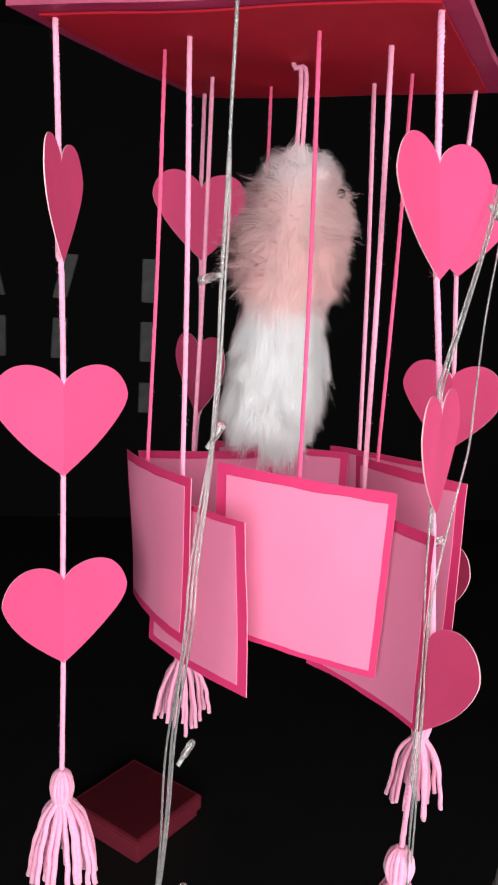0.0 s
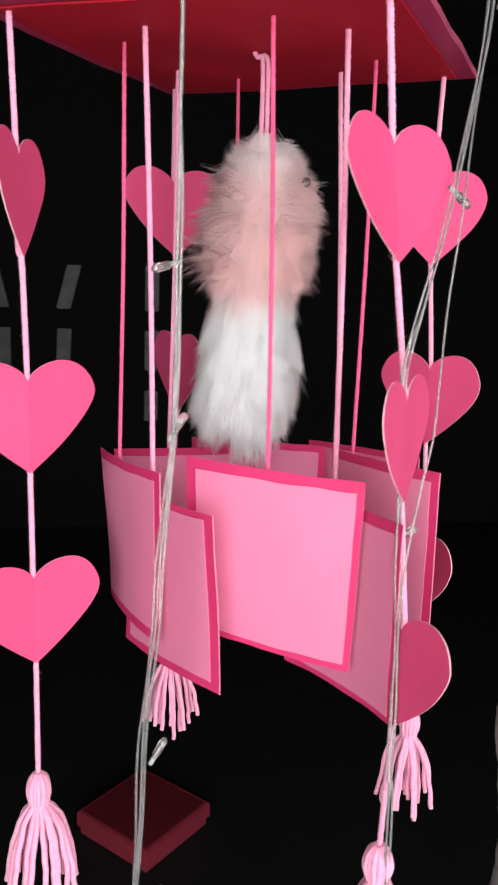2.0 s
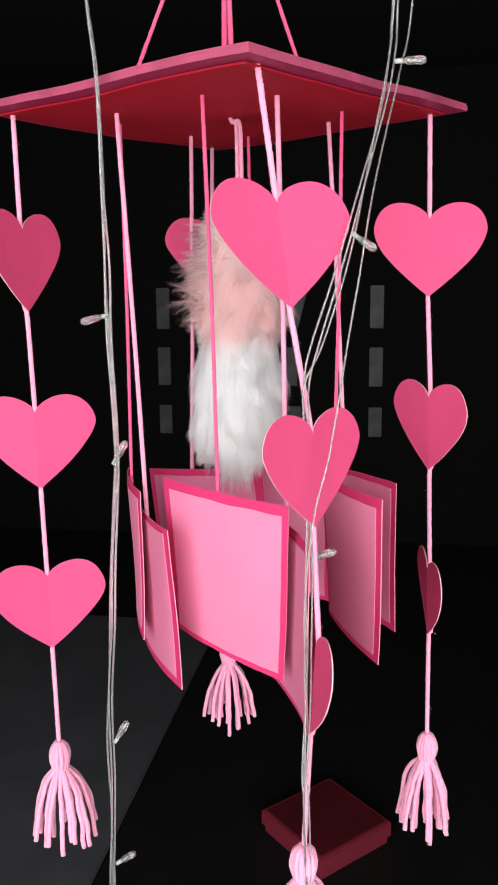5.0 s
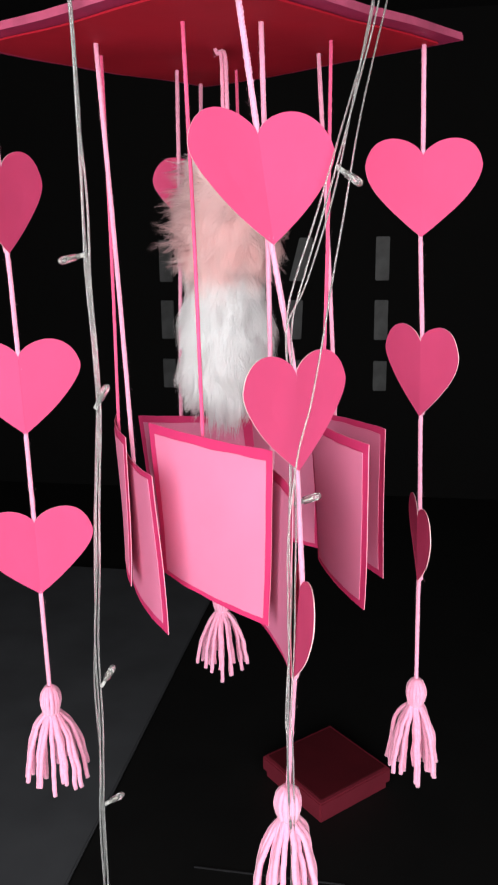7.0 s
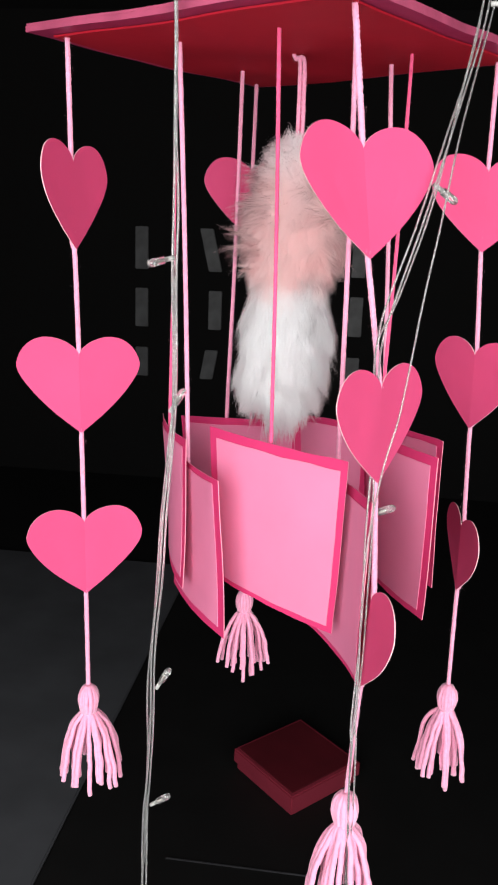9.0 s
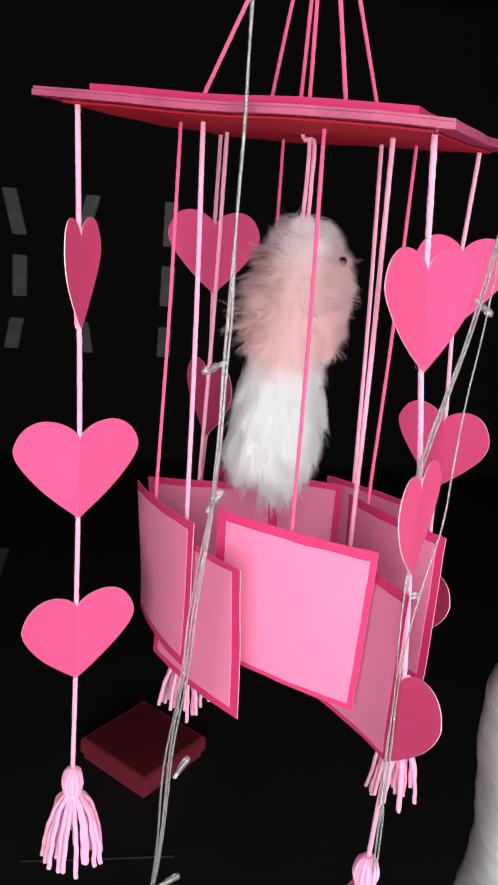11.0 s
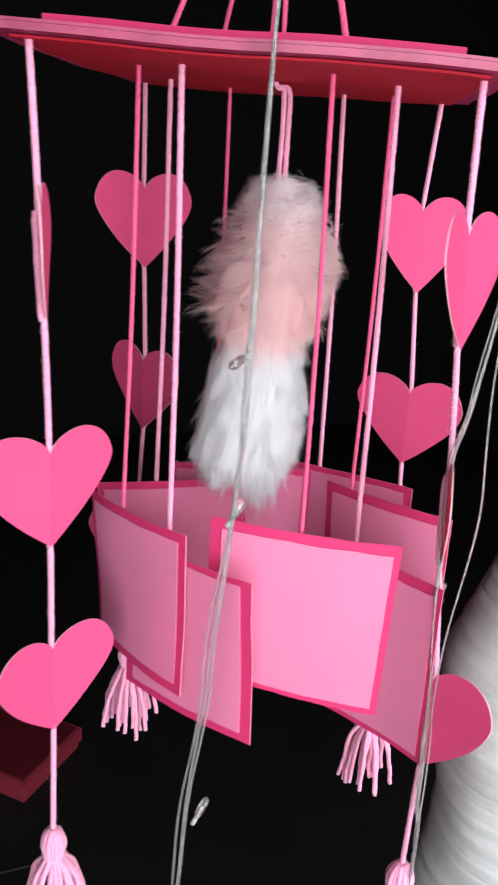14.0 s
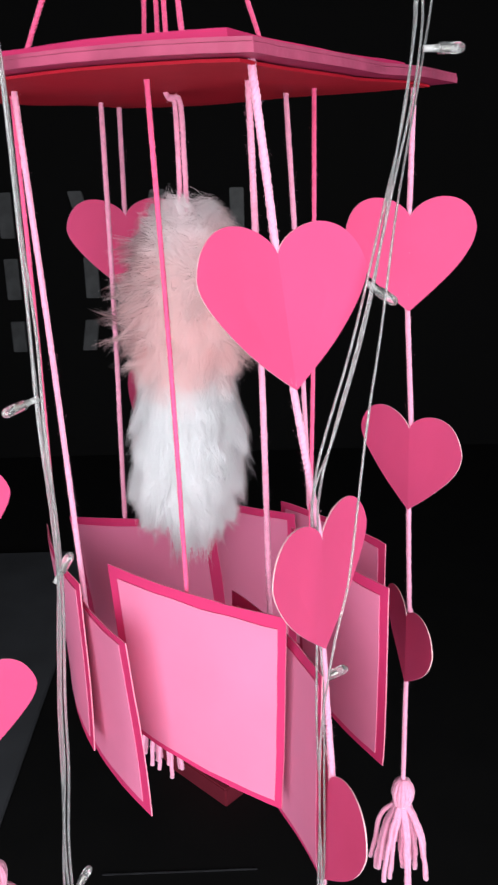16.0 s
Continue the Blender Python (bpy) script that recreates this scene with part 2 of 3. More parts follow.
tagged(wall("wall_east", pose(3.2, 1.1, 0, 0, 0, 90), 6.0, 2.6, UNLIT_WALL), "dark unlit side wall", "wall")
tagged(wall("wall_north", pose(0, 4.08, 0), 6.4, 2.6, UNLIT_WALL), "dark unlit wall with narrow frosted panes", "wall")
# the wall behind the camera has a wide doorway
tagged(wall("wall_south", pose(-2.155, -1.50, 0), 2.0, 2.6, UNLIT_WALL), "wall beside the open doorway", "wall")
tagged(wall("wall_south", pose(2.275, -1.50, 0), 1.75, 2.6, UNLIT_WALL), "wall beside the open doorway", "wall")
tagged(wall("wall_south", pose(0.1225, -1.50, 2.25), 2.555, 0.35, UNLIT_WALL), "wall above the open doorway", "wall")

mat = tagged(part("floor_mat", box(2.4, 3.9, 0.012, (-1.78, 0.75, 0.008), 0.004), GREY_TILE), "large plain grey mat lying on the dark floor", "mat")
mat.matrix_world = ROOM


# added thin bar, modelled in place of light glinting along a floor joint
strip = tagged(part("floor_glint", box(0.36, 0.005, 0.003, (0, 0, 0.0017), 0.001), JOINT_GLINT), "thin pale line standing for a glint along a floor joint", "floor strip", kind="structure")
strip.matrix_world = pose(-0.635, 0.787, 0, 0, 0, 31.9)


def pane_shape(height, width, bend):
    """A narrow upright pane whose sides lean by bend over its height."""
    bm = box(width, 0.02, height, (0, 0, 0), 0.004)
    for v in bm.verts:
        v.co.x += bend * (v.co.z / height)
    return bm


window = thing("window_1", (0, 0, 0), "tall window with three rows of narrow frosted panes", "window", kind="structure")
window.matrix_world = ROOM
for ux, bends in ((-1.15, (0, 0, 0)), (-0.75, (0.055, 0.0, -0.03)), (-0.37, (-0.06, -0.01, 0.03)), (0.08, (0, 0, 0))):
    sgn = -1 if ux == -0.75 else (-1 if ux == -0.37 else 1)
    for (uz, hh), bend in zip(((1.365, 0.235), (1.03, 0.22), (0.715, 0.17)), bends):
        p = part("pane", pane_shape(hh, 0.075, sgn * bend), FROSTED, window)
        p.location = (ux + (0.03 if uz == 1.03 and ux == -0.75 else 0) - (0.03 if uz == 1.03 and ux == -0.37 else 0), 3.992, uz)

# shallow red box on the mat
red = thing("gift_box", (-0.735, 1.15, 0.0), "shallow dark red square box on the dark floor", "box")
red.rotation_euler = (0, 0, radians(-13))
part("body", box(0.235, 0.235, 0.04, (0, 0, 0.020), 0.003), RED_BOX, red)
part("lid", box(0.250, 0.250, 0.042, (0, 0, 0.043), 0.004), RED_BOX, red, "dark red lid")
# added sheet that darkens the lid top, where light only grazes it
part("shaded_top", box(0.226, 0.226, 0.004, (0, 0, 0.0655), 0.001), RED_BOX_SHADED, red, "lid top coloured darker for its weaker light")


def column():
    """A pale weathered post with uneven rings, widening towards its foot."""
    rng = random.Random(5)
    verts, faces, rings, n = [], [], [], 40
    zs = [i * 0.02 for i in range(40)] + [0.8 + i * 0.0016 for i in range(362)]
    for z in zs:
        r = 0.085 if z < 0.9 else max(0.055, 0.085 - (z - 0.9) * 0.05)
        edge = 0.176 + max(0, z - 1.13) * 0.22 + 0.006 * math.sin(z * 21)
        cx, cy = edge + r, 0.165 + 0.02 * max(0, z - 1.1)
        for k in range(n):
            a = 2 * math.pi * k / n
            v = Vector((math.cos(a) * 2.0, math.sin(a) * 2.0, z * 9))
            ring = noise.noise(Vector((math.cos(a) * 0.6, math.sin(a) * 0.6, z * 75))) * 0.0022
            groove = math.sin(z * 470 + 3.5 * noise.noise(Vector((math.cos(a), math.sin(a), z * 14))))
            ring -= 0.0021 * max(0.0, groove) ** 6 * (0.4 + noise.noise(Vector((math.cos(a) * 1.5, 4, z * 20))))
            d = noise.noise(v) * 0.0035 + ring
            verts.append((cx + (r + d) * math.cos(a), cy + (r + d) * math.sin(a), z))
    for i in range(len(zs) - 1):
        for k in range(n):
            a, b = i * n + k, i * n + (k + 1) % n
            faces.append((a, b, b + n, a + n))
    faces.append(tuple((len(zs) - 1) * n + k for k in range(n)))
    ob = mesh_object("post", verts, faces, PLASTER, smooth=True)
    return tagged(ob, "pale grey weathered post with rough uneven rings", "post")


column()

# ---- the hanging decoration ----
Z = 1.57


def under(x, y):
    """A place on the underside of the slightly tilted canopy."""
    return (x, y, Z + 0.0008 - 0.0121 * x + 0.0309 * y + 0.2 * max(0.0, x * y))


def sheet(half, thick, rng, sag=0.0, turn=0.0, n=12):
    """A square board lying flat, its edges slightly uneven."""
    bm = bmesh.new()
    bmesh.ops.create_grid(bm, x_segments=n, y_segments=n, size=half)
    for v in bm.verts:
        x, y = v.co.x / half, v.co.y / half
        v.co.z += sag * (v.co.x ** 2 + v.co.y ** 2) / 0.0283 + 0.2 * max(0.0, v.co.x * v.co.y) + noise.noise(Vector((v.co.x * 13 + turn, v.co.y * 13, 3))) * 0.0020
        if abs(x) > 0.99:
            v.co.x += noise.noise(Vector((y * 2, x + turn, 0))) * 0.0012
        if abs(y) > 0.99:
            v.co.y += noise.noise(Vector((x * 2, y + turn, 0))) * 0.0012
    g = bmesh.ops.extrude_face_region(bm, geom=bm.faces[:])
    bmesh.ops.translate(bm, vec=(0, 0, thick), verts=[v for v in g["geom"] if isinstance(v, bmesh.types.BMVert)])
    bmesh.ops.recalc_face_normals(bm, faces=bm.faces[:])
    for q in bm.faces:
        q.material_index = 1 if abs(q.normal.z) < 0.5 else 0
    return bm


rng = random.Random(11)
canopy = thing("canopy", (0, 0, Z), "square pink card canopy with a smaller square on top", "canopy")
canopy.rotation_euler = (radians(1.77), radians(0.69), radians(1.3))
ob = part("lower_board", sheet(0.119, 0.0032, rng, -0.0005), RIM, canopy)
ob.data.materials.append(RIM_EDGE)
ob.location.z = 0.0022
ob = part("cover_sheet", sheet(0.1185, 0.0014, rng, -0.0005), RIM, canopy)
ob.data.materials.append(RIM_EDGE)
ob.location.z = 0.0056
ob = part("lining", sheet(0.107, 0.0012, rng, -0.0005), LINING, canopy, "dark red card lining")
ob.data.materials.append(LINING)
ob.location.z = 0.0004
ob = part("upper_board", sheet(0.096, 0.0045, rng, -0.0005), BORDER, canopy, "smaller deep pink square")
ob.data.materials.append(BORDER)
ob.location.z = 0.0082

hanger = thing("hanger", (0, 0, Z + 0.015), "pink yarn hanger gathered in a knot above the canopy", "hanger")
KNOT = (0.0, 0.0, 0.155)
for hx, hy in ((-0.047, -0.047), (0.042, -0.040), (0.040, 0.040), (-0.042, 0.042), (0.004, 0.001), (-0.003, 0.003)):
    v, f = yarn_data([(hx, hy, 0), (hx * 0.5, hy * 0.5, 0.078), KNOT], 0.0014, 0.006, rng, 60)
    mesh_object("strand", v, f, YARN_HOT, hanger, smooth=True)
v, f = yarn_data([KNOT, (0.001, 0, 0.4), (0, 0, 1.015)], 0.002, 0.008, rng, 40)
mesh_object("cord", v, f, YARN_HOT, hanger, smooth=True)


def tassel(parent, top, rng, splay=1.0):
    """A yarn tassel: a round head, a neck wrap and loose cut ends."""
    t = Vector(top)
    verts, faces = [], []
    for k in range(15):
        a = 6.283 * k / 15 + rng.uniform(-0.1, 0.1)
        r = 0.0068 * rng.uniform(0.9, 1.1)
        o = Vector((math.cos(a), math.sin(a), 0))
        line = resample([t + o * 0.001, t + o * r * 0.75 - Vector((0, 0, 0.004)), t + o * r - Vector((0, 0, 0.011)),
                         t + o * r * 0.85 - Vector((0, 0, 0.017)), t + o * 0.0046 - Vector((0, 0, 0.0215))], 0.002)
        tube_data(line, 0.0019, 6, None, verts, faces)
    mesh_object("tassel_head", verts, faces, YARN_LIGHT, parent, smooth=True)
    ring = [t + Vector((0.0052 * math.cos(a), 0.0052 * math.sin(a), -0.0200 + 0.0006 * math.sin(3 * a) - 0.0022 * a / 18.8)) for a in np.linspace(0, 18.8, 60)]
    v, f = tube_data(ring, 0.0012, 6)
    mesh_object("neck_wrap", v, f, YARN_LIGHT, parent, smooth=True)
    for k in range(26):
        a = 6.283 * k / 26 * 1.0 + rng.uniform(-0.15, 0.15)
        o = Vector((math.cos(a), math.sin(a), 0))
        s = splay * rng.choice((0.35, 0.6, 0.8, 1.0, 1.0)) * rng.uniform(0.85, 1.1)
        ln = rng.uniform(0.050, 0.066)
        b = t - Vector((0, 0, 0.0205))
        sw = Vector((rng.uniform(-1, 1), rng.uniform(-1, 1), 0)) * 0.0022
        pts = [b + o * 0.0035, b + o * (0.0035 + 0.010 * s) - Vector((0, 0, ln * 0.22)), b + o * (0.004 + 0.0155 * s) - Vector((0, 0, ln * 0.55)) + sw,
               b + o * (0.004 + 0.0195 * s) - Vector((0, 0, ln)) + sw * 1.5]
        line = [q + Vector((noise.noise(q * 90 + o), noise.noise(q * 90 - o * 3), 0)) * 0.0012 for q in resample(pts, 0.0035)]
        v, f = tube_data(line, 0.00185, 7)
        mesh_object("yarn_end", v, f, YARN_LIGHT, parent, smooth=True)


def garland(top, hearts, tassel_top, rng, label):
    g = thing("heart_garland", top, label, "garland", "heart garlands on the canopy")
    o = Vector(top)
    pts = [(0, 0, 0.006)]
    for (tip, notch, la, ra) in hearts:
        tip, notch = Vector(tip) - o, Vector(notch) - o
        lean = Vector((notch.x - tip.x, notch.y - tip.y, 0))
        heart_part(g, tip, lean, la, ra, rng)
        # the yarn runs glued behind the fold
        a1, a2 = radians(la), radians(ra)
        across = Vector((math.cos(a2) - math.cos(a1), math.sin(a2) - math.sin(a1), 0)).normalized()
        side = Vector((-across.y, across.x, 0)) * 0.0028
        pts += [tuple(notch + side * 0.5 + Vector((0, 0, 0.004))), tuple(notch + side - Vector((0, 0, 0.004))), tuple(tip + side + Vector((0, 0, 0.005))), tuple(tip + side * 0.4 - Vector((0, 0, 0.003)))]
    tt = Vector(tassel_top) - o
    pts.append(tuple(tt))
    v, f = yarn_data(pts, 0.00175, 0.0056, rng, 420)
    mesh_object("yarn", v, f, YARN_LIGHT, g, smooth=True)
    tassel(g, tt, rng)
    return g


rng = random.Random(3)
garland(under(-0.098, -0.104), [
    ((-0.088, -0.108, 1.442), (-0.091, -0.107, 1.496), 291, 111),
    ((-0.086, -0.108, 1.318), (-0.086, -0.109, 1.373), 225, 62),
    ((-0.085, -0.107, 1.197), (-0.086, -0.107, 1.251), 245, 54)], (-0.087, -0.105, 1.119), rng,
    "light pink yarn with three hot pink paper hearts and a tassel")
garland(under(0.107, -0.094), [
    ((0.117, -0.078, 1.445), (0.112, -0.084, 1.499), 250, 62),
    ((0.127, -0.069, 1.321), (0.124, -0.068, 1.374), 264, 87),
    ((0.131, -0.080, 1.197), (0.132, -0.074, 1.252), 128, 321)], (0.131, -0.084, 1.126), rng,
    "light pink yarn with paper hearts, tangled with clear wire")
garland(under(0.098, 0.102), [
    ((0.099, 0.106, 1.449), (0.096, 0.110, 1.507), 222, 39),
    ((0.105, 0.103, 1.321), (0.104, 0.102, 1.377), 156, 342),
    ((0.108, 0.104, 1.190), (0.109, 0.099, 1.250), 126, 315)], (0.110, 0.105, 1.106), rng,
    "light pink yarn with three hot pink paper hearts and a tassel")
garland(under(-0.104, 0.094), [
    ((-0.099, 0.092, 1.450), (-0.100, 0.088, 1.507), 231, 54),
    ((-0.098, 0.094, 1.325), (-0.098, 0.092, 1.381), 141, 329),
    ((-0.102, 0.100, 1.200), (-0.100, 0.097, 1.255), 215, 35)], (-0.108, 0.108, 1.118), rng,
    "light pink yarn with three paper hearts and a tassel")


def card_sheet(w, h, curl, twist, off, thick, seed, margins=(0, 0, 0, 0), n=14):
    """A square of card hanging upright in its own xz plane, top edge at z = 0, softly curled.
    margins: how far a panel stays inside the card on its left, right, top and bottom."""
    left, right, top, bottom = margins
    bm = bmesh.new()
    bmesh.ops.create_grid(bm, x_segments=n, y_segments=n, size=0.5)
    for v in bm.verts:
        fx, fz = v.co.x + 0.5, v.co.y + 0.5
        px = -w / 2 + left + fx * (w - left - right)
        pz = -h + bottom + fz * (h - top - bottom)
        x, z = 2 * px / w, pz / h
        y = curl * (1 - x * x) + twist * x * (z + 0.5) + curl * 0.4 * math.sin((z + 0.3) * 3) + off
        v.co = (px, y, pz)
        if fx < 0.01 or fx > 0.99 or fz < 0.01 or fz > 0.99:
            v.co += Vector((noise.noise(Vector((z * 4, x, seed))), 0, noise.noise(Vector((x * 3, z, seed + 4))))) * 0.0007
    g = bmesh.ops.extrude_face_region(bm, geom=bm.faces[:])
    bmesh.ops.translate(bm, vec=(0, thick, 0), verts=[v for v in g["geom"] if isinstance(v, bmesh.types.BMVert)])
    bmesh.ops.recalc_face_normals(bm, faces=bm.faces[:])
    for q in bm.faces:
        q.material_index = 1 if q.calc_area() < 0.00002 else 0
    return bm


def card(top, x, y, ztop, angle, roll, w, h, curl, twist, hot, along, rng):
    """A card with a lighter panel on both faces, hung by one yarn."""
    c = thing("hanging_card", (x, y, ztop), "square pink card with paler panels hung on " + ("hot pink yarn" if hot else "light pink yarn"), "card", "cards in a ring under the canopy")
    turn = Matrix.Rotation(radians(angle), 4, "Z") @ Matrix.Rotation(radians(-roll), 4, "Y")
    seed = rng.uniform(0, 9)
    bm = card_sheet(w, h, curl, twist, 0, 0.0006, seed)
    bm.transform(turn)
    part("card", bm, BORDER, c).data.materials.append(CARD_EDGE)
    for name, off in (("front_panel", -0.0006), ("back_panel", 0.0008)):
        m = [rng.uniform(0.0035, 0.0075) for _ in range(4)]
        bm = card_sheet(w, h, curl, twist, off, 0.0004, seed + 3, m)
        bm.transform(turn)
        part(name, bm, PANEL, c).data.materials.append(PANEL)
    def behind(z):
        k = 2 * along / w
        return curl * (1 - k * k) + twist * k * (z / h + 0.5) + curl * 0.4 * math.sin((z / h + 0.3) * 3) + 0.0032

    hit = turn @ Vector((along, behind(0), 0.001))
    t = Vector(top) - Vector((x, y, ztop))
    low = turn @ Vector((along, behind(-0.028), -0.028))
    pts = [tuple(t + Vector((0, 0, 0.004))), tuple(t.lerp(hit, 0.5) + Vector((0.001, 0, 0))), tuple(hit), tuple(hit.lerp(low, 0.5)), tuple(low)]
    v, f = yarn_data(pts, 0.0013 if hot else 0.00165, 0.005 if hot else 0.0056, rng, 260)
    mesh_object("yarn", v, f, YARN_HOT if hot else YARN_LIGHT, c, smooth=True)
    return c


rng = random.Random(8)
card(under(0.039, -0.064), 0.049, -0.063, 1.329, -4, -0.8, 0.111, 0.111, -0.004, 0.006, True, -0.002, rng)
card(under(-0.066, -0.039), -0.057, -0.045, 1.318, -38, 2.0, 0.097, 0.107, -0.004, 0.004, True, -0.012, rng)
card(under(-0.035, -0.068), -0.021, -0.061, 1.301, -29, 2.5, 0.106, 0.109, -0.004, -0.003, False, -0.013, rng)
card(under(0.070, -0.032), 0.087, -0.050, 1.309, -34, 2.4, 0.100, 0.113, 0.004, 0.0, False, -0.016, rng)
card(under(0.067, 0.040), 0.095, 0.014, 1.325, -33, 1.5, 0.095, 0.108, -0.003, 0.004, True, -0.028, rng)
card(under(0.035, 0.069), 0.066, 0.064, 1.320, -24, 3.0, 0.100, 0.107, 0.003, 0.0, False, -0.026, rng)
card(under(-0.069, 0.034), -0.055, 0.026, 1.314, 16, 5.0, 0.104, 0.104, -0.004, 0.0, False, -0.010, rng)
card(under(-0.038, 0.065), -0.012, 0.062, 1.316, 8, 1.0, 0.104, 0.106, 0.003, 0.0, True, -0.022, rng)


def plush_bird():
    """A fluffy hanging toy bird: a shaped body under many locks of hair, all one mesh."""
    rg = np.random.default_rng(4)
    zb, zt = 1.330, 1.512
    tall = zt - zb
    keys = np.array([0.0, 0.06, 0.14, 0.24, 0.36, 0.45, 0.50, 0.56, 0.66, 0.78, 0.88, 0.95, 1.0])
    rads = np.array([0.007, 0.0225, 0.0290, 0.0305, 0.0290, 0.0250, 0.0215, 0.0260, 0.0310, 0.0305, 0.0250, 0.0180, 0.007])
    verts, faces, normals = [], [], []

    def centre(s):
        return np.array([0.006 - 0.015 * (1 - s), 0.006 * (1 - s) - 0.002, 0.0])

    def radius(s, a):
        lump = Vector((math.cos(a) * 1.2, math.sin(a) * 1.2, s * 5.5))
        return np.interp(s, keys, rads) * (1 + 0.15 * noise.noise(lump) + 0.13 * noise.noise(lump * 2.7))

    def lock(root, d, ln, count, spread, gather, o, lean, curl, wide):
        """A lock of tapered hairs that draw together towards its tip."""
        j = rg.normal(size=(count, 3)) * spread
        j -= np.outer(j @ o, o) * 0.6
        own = ln * rg.uniform(0.65, 1.08, count)[:, None]
        p = root + j
        q = p + d * own * 0.5 + curl * ln * 0.10 - j * (1 - gather) * 0.35 + rg.normal(size=(count, 3)) * 0.0004
        f = p + d * own * 0.8 + curl * ln * 0.30 - j * (1 - gather) * 0.75 + rg.normal(size=(count, 3)) * 0.0005
        e = p + d * own + curl * ln * 0.55 - j * (1 - gather) + rg.normal(size=(count, 3)) * ln * 0.05
        w = np.cross(e - p, o + rg.normal(size=(count, 3)) * 0.3)
        w *= (rg.uniform(0.8, 1.3, count) * wide / np.linalg.norm(w, axis=1))[:, None]
        k = len(verts)
        rows = np.stack([p - w, p + w, q - w * 0.95, q + w * 0.95, f - w * 0.65, f + w * 0.65, e], 1)
        verts.extend(map(tuple, rows.reshape(-1, 3).tolist()))
        for b in range(k, k + 7 * count, 7):
            faces.extend([(b, b + 1, b + 3, b + 2), (b + 2, b + 3, b + 5, b + 4), (b + 4, b + 5, b + 6)])
        tilt = lean + rg.normal(size=(count, 3)) * 0.09
        normals.extend(map(tuple, np.repeat(tilt, 7, axis=0).tolist()))

    n, rows = 48, 90
    for i in range(rows):
        s = i / (rows - 1)
        c = centre(s)
        for k in range(n):
            a = 6.28318 * k / n
            q = radius(s, a) * 0.94
            verts.append((c[0] + q * math.cos(a), c[1] + q * math.sin(a), s * tall))
            normals.append((math.cos(a), math.sin(a), float(np.interp(s, [0, 0.2, 0.9, 1], [-0.8, -0.1, 0.2, 1.5]))))
    for i in range(rows - 1):
        for k in range(n):
            a, b = i * n + k, i * n + (k + 1) % n
            faces.append((a, b, b + n, a + n))
    up = np.array([0.0, 0.0, 1.0])
    # the coat parts into broad clumps, each with a root and a tip of its own
    base, tips = [], []
    for i in range(230):
        s, a = 0.05 + 0.93 * (i + rg.random()) / 230, rg.random() * 6.28318
        o = np.array([math.cos(a), math.sin(a), 0.0])
        p = centre(s) + o * radius(s, a) * 0.93 + up * s * tall
        drop = np.interp(s, [0, 0.5, 0.62, 0.76, 0.90, 1.0], [-1.1, -1.0, -0.7, -0.3, 0.3, 1.0])
        d = o * rg.uniform(0.25, 1.25) + up * drop + np.cross(up, o) * rg.normal() * 0.35
        base.append(p)
        tips.append(p + d / np.linalg.norm(d) * rg.uniform(0.012, 0.021))
    base, tips = np.array(base), np.array(tips)
    for i in range(2300):
        s, a = 0.06 + 0.94 * rg.random(), rg.random() * 6.28318
        # a parting runs up between the two tail lobes
        if s < 0.24 and abs(a - 4.90) < 0.26 + 0.1 * math.sin(s * 90):
            continue
        o = np.array([math.cos(a), math.sin(a), 0.0])
        side = np.cross(up, o)
        root = centre(s) + o * radius(s, a) * 0.93 + up * s * tall
        # neighbouring locks flow the same way, in swirls
        v = Vector((o[0] * 1.6, o[1] * 1.6, s * 6))
        flow = noise.noise(v * 1.5) * 0.9 + noise.noise(v * 4) * 0.5
        ruffle = noise.noise(v * 2.2 + Vector((7, 0, 0)))
        cheek = math.cos(a - 3.6)
        lift = np.interp(s, [0, 0.48, 0.60, 0.74, 0.88, 1.0], [-1.2, -1.15, -0.75, -0.35, 0.15, 1.0])
        if s < 0.52:
            ln, count, spread, gather, out = rg.uniform(0.011, 0.018), 46, 0.0036, 0.35, 0.40 + 0.35 * max(0, ruffle)
            if s > 0.44:
                ln *= 0.8
            if rg.random() < 0.12:
                ln, count, spread, out = ln * 1.15, 16, 0.0016, 0.95
        else:
            ln, count, spread, gather, out = rg.uniform(0.009, 0.014), 46, 0.0038, 0.45, 0.60 + 0.4 * max(0, ruffle)
            if s > 0.9:
                ln *= 0.75
            if 0.56 < s < 0.92 and cheek > 0.35 and rg.random() < 0.42:
                ln, count, spread, gather, out = rg.uniform(0.016, 0.027), 15, 0.0013, 0.25, 1.15
                lift = rg.uniform(-0.5, 0.55)
            elif rg.random() < 0.13:
                ln, count, spread, gather, out = ln * rg.uniform(1.2, 1.6), 14, 0.0014, 0.3, 1.0
        d = o * out + up * lift + side * flow * 0.55 + rg.normal(size=3) * 0.12
        d /= np.linalg.norm(d)
        near = int(np.argmin(((base - root) ** 2).sum(1)))
        off = (root - base[near]) / 0.012
        if count > 30:
            d = (root + d * ln) * 0.45 + tips[near] * 0.55 - root
            ln = float(np.clip(np.linalg.norm(d), 0.006, 0.020))
            d /= np.linalg.norm(d)
        curl = -up * rg.uniform(0.0, 0.5) - o * 0.15 + side * rg.normal() * 0.25
        lean = o + off * 0.50 + side * flow * 0.15 + up * (0.10 + 0.15 * ruffle) + rg.normal(size=3) * 0.08 - up * max(0.0, s - 0.72) * 1.2
        lock(root, d, ln, count, spread, gather, o, lean, curl, 0.000085)
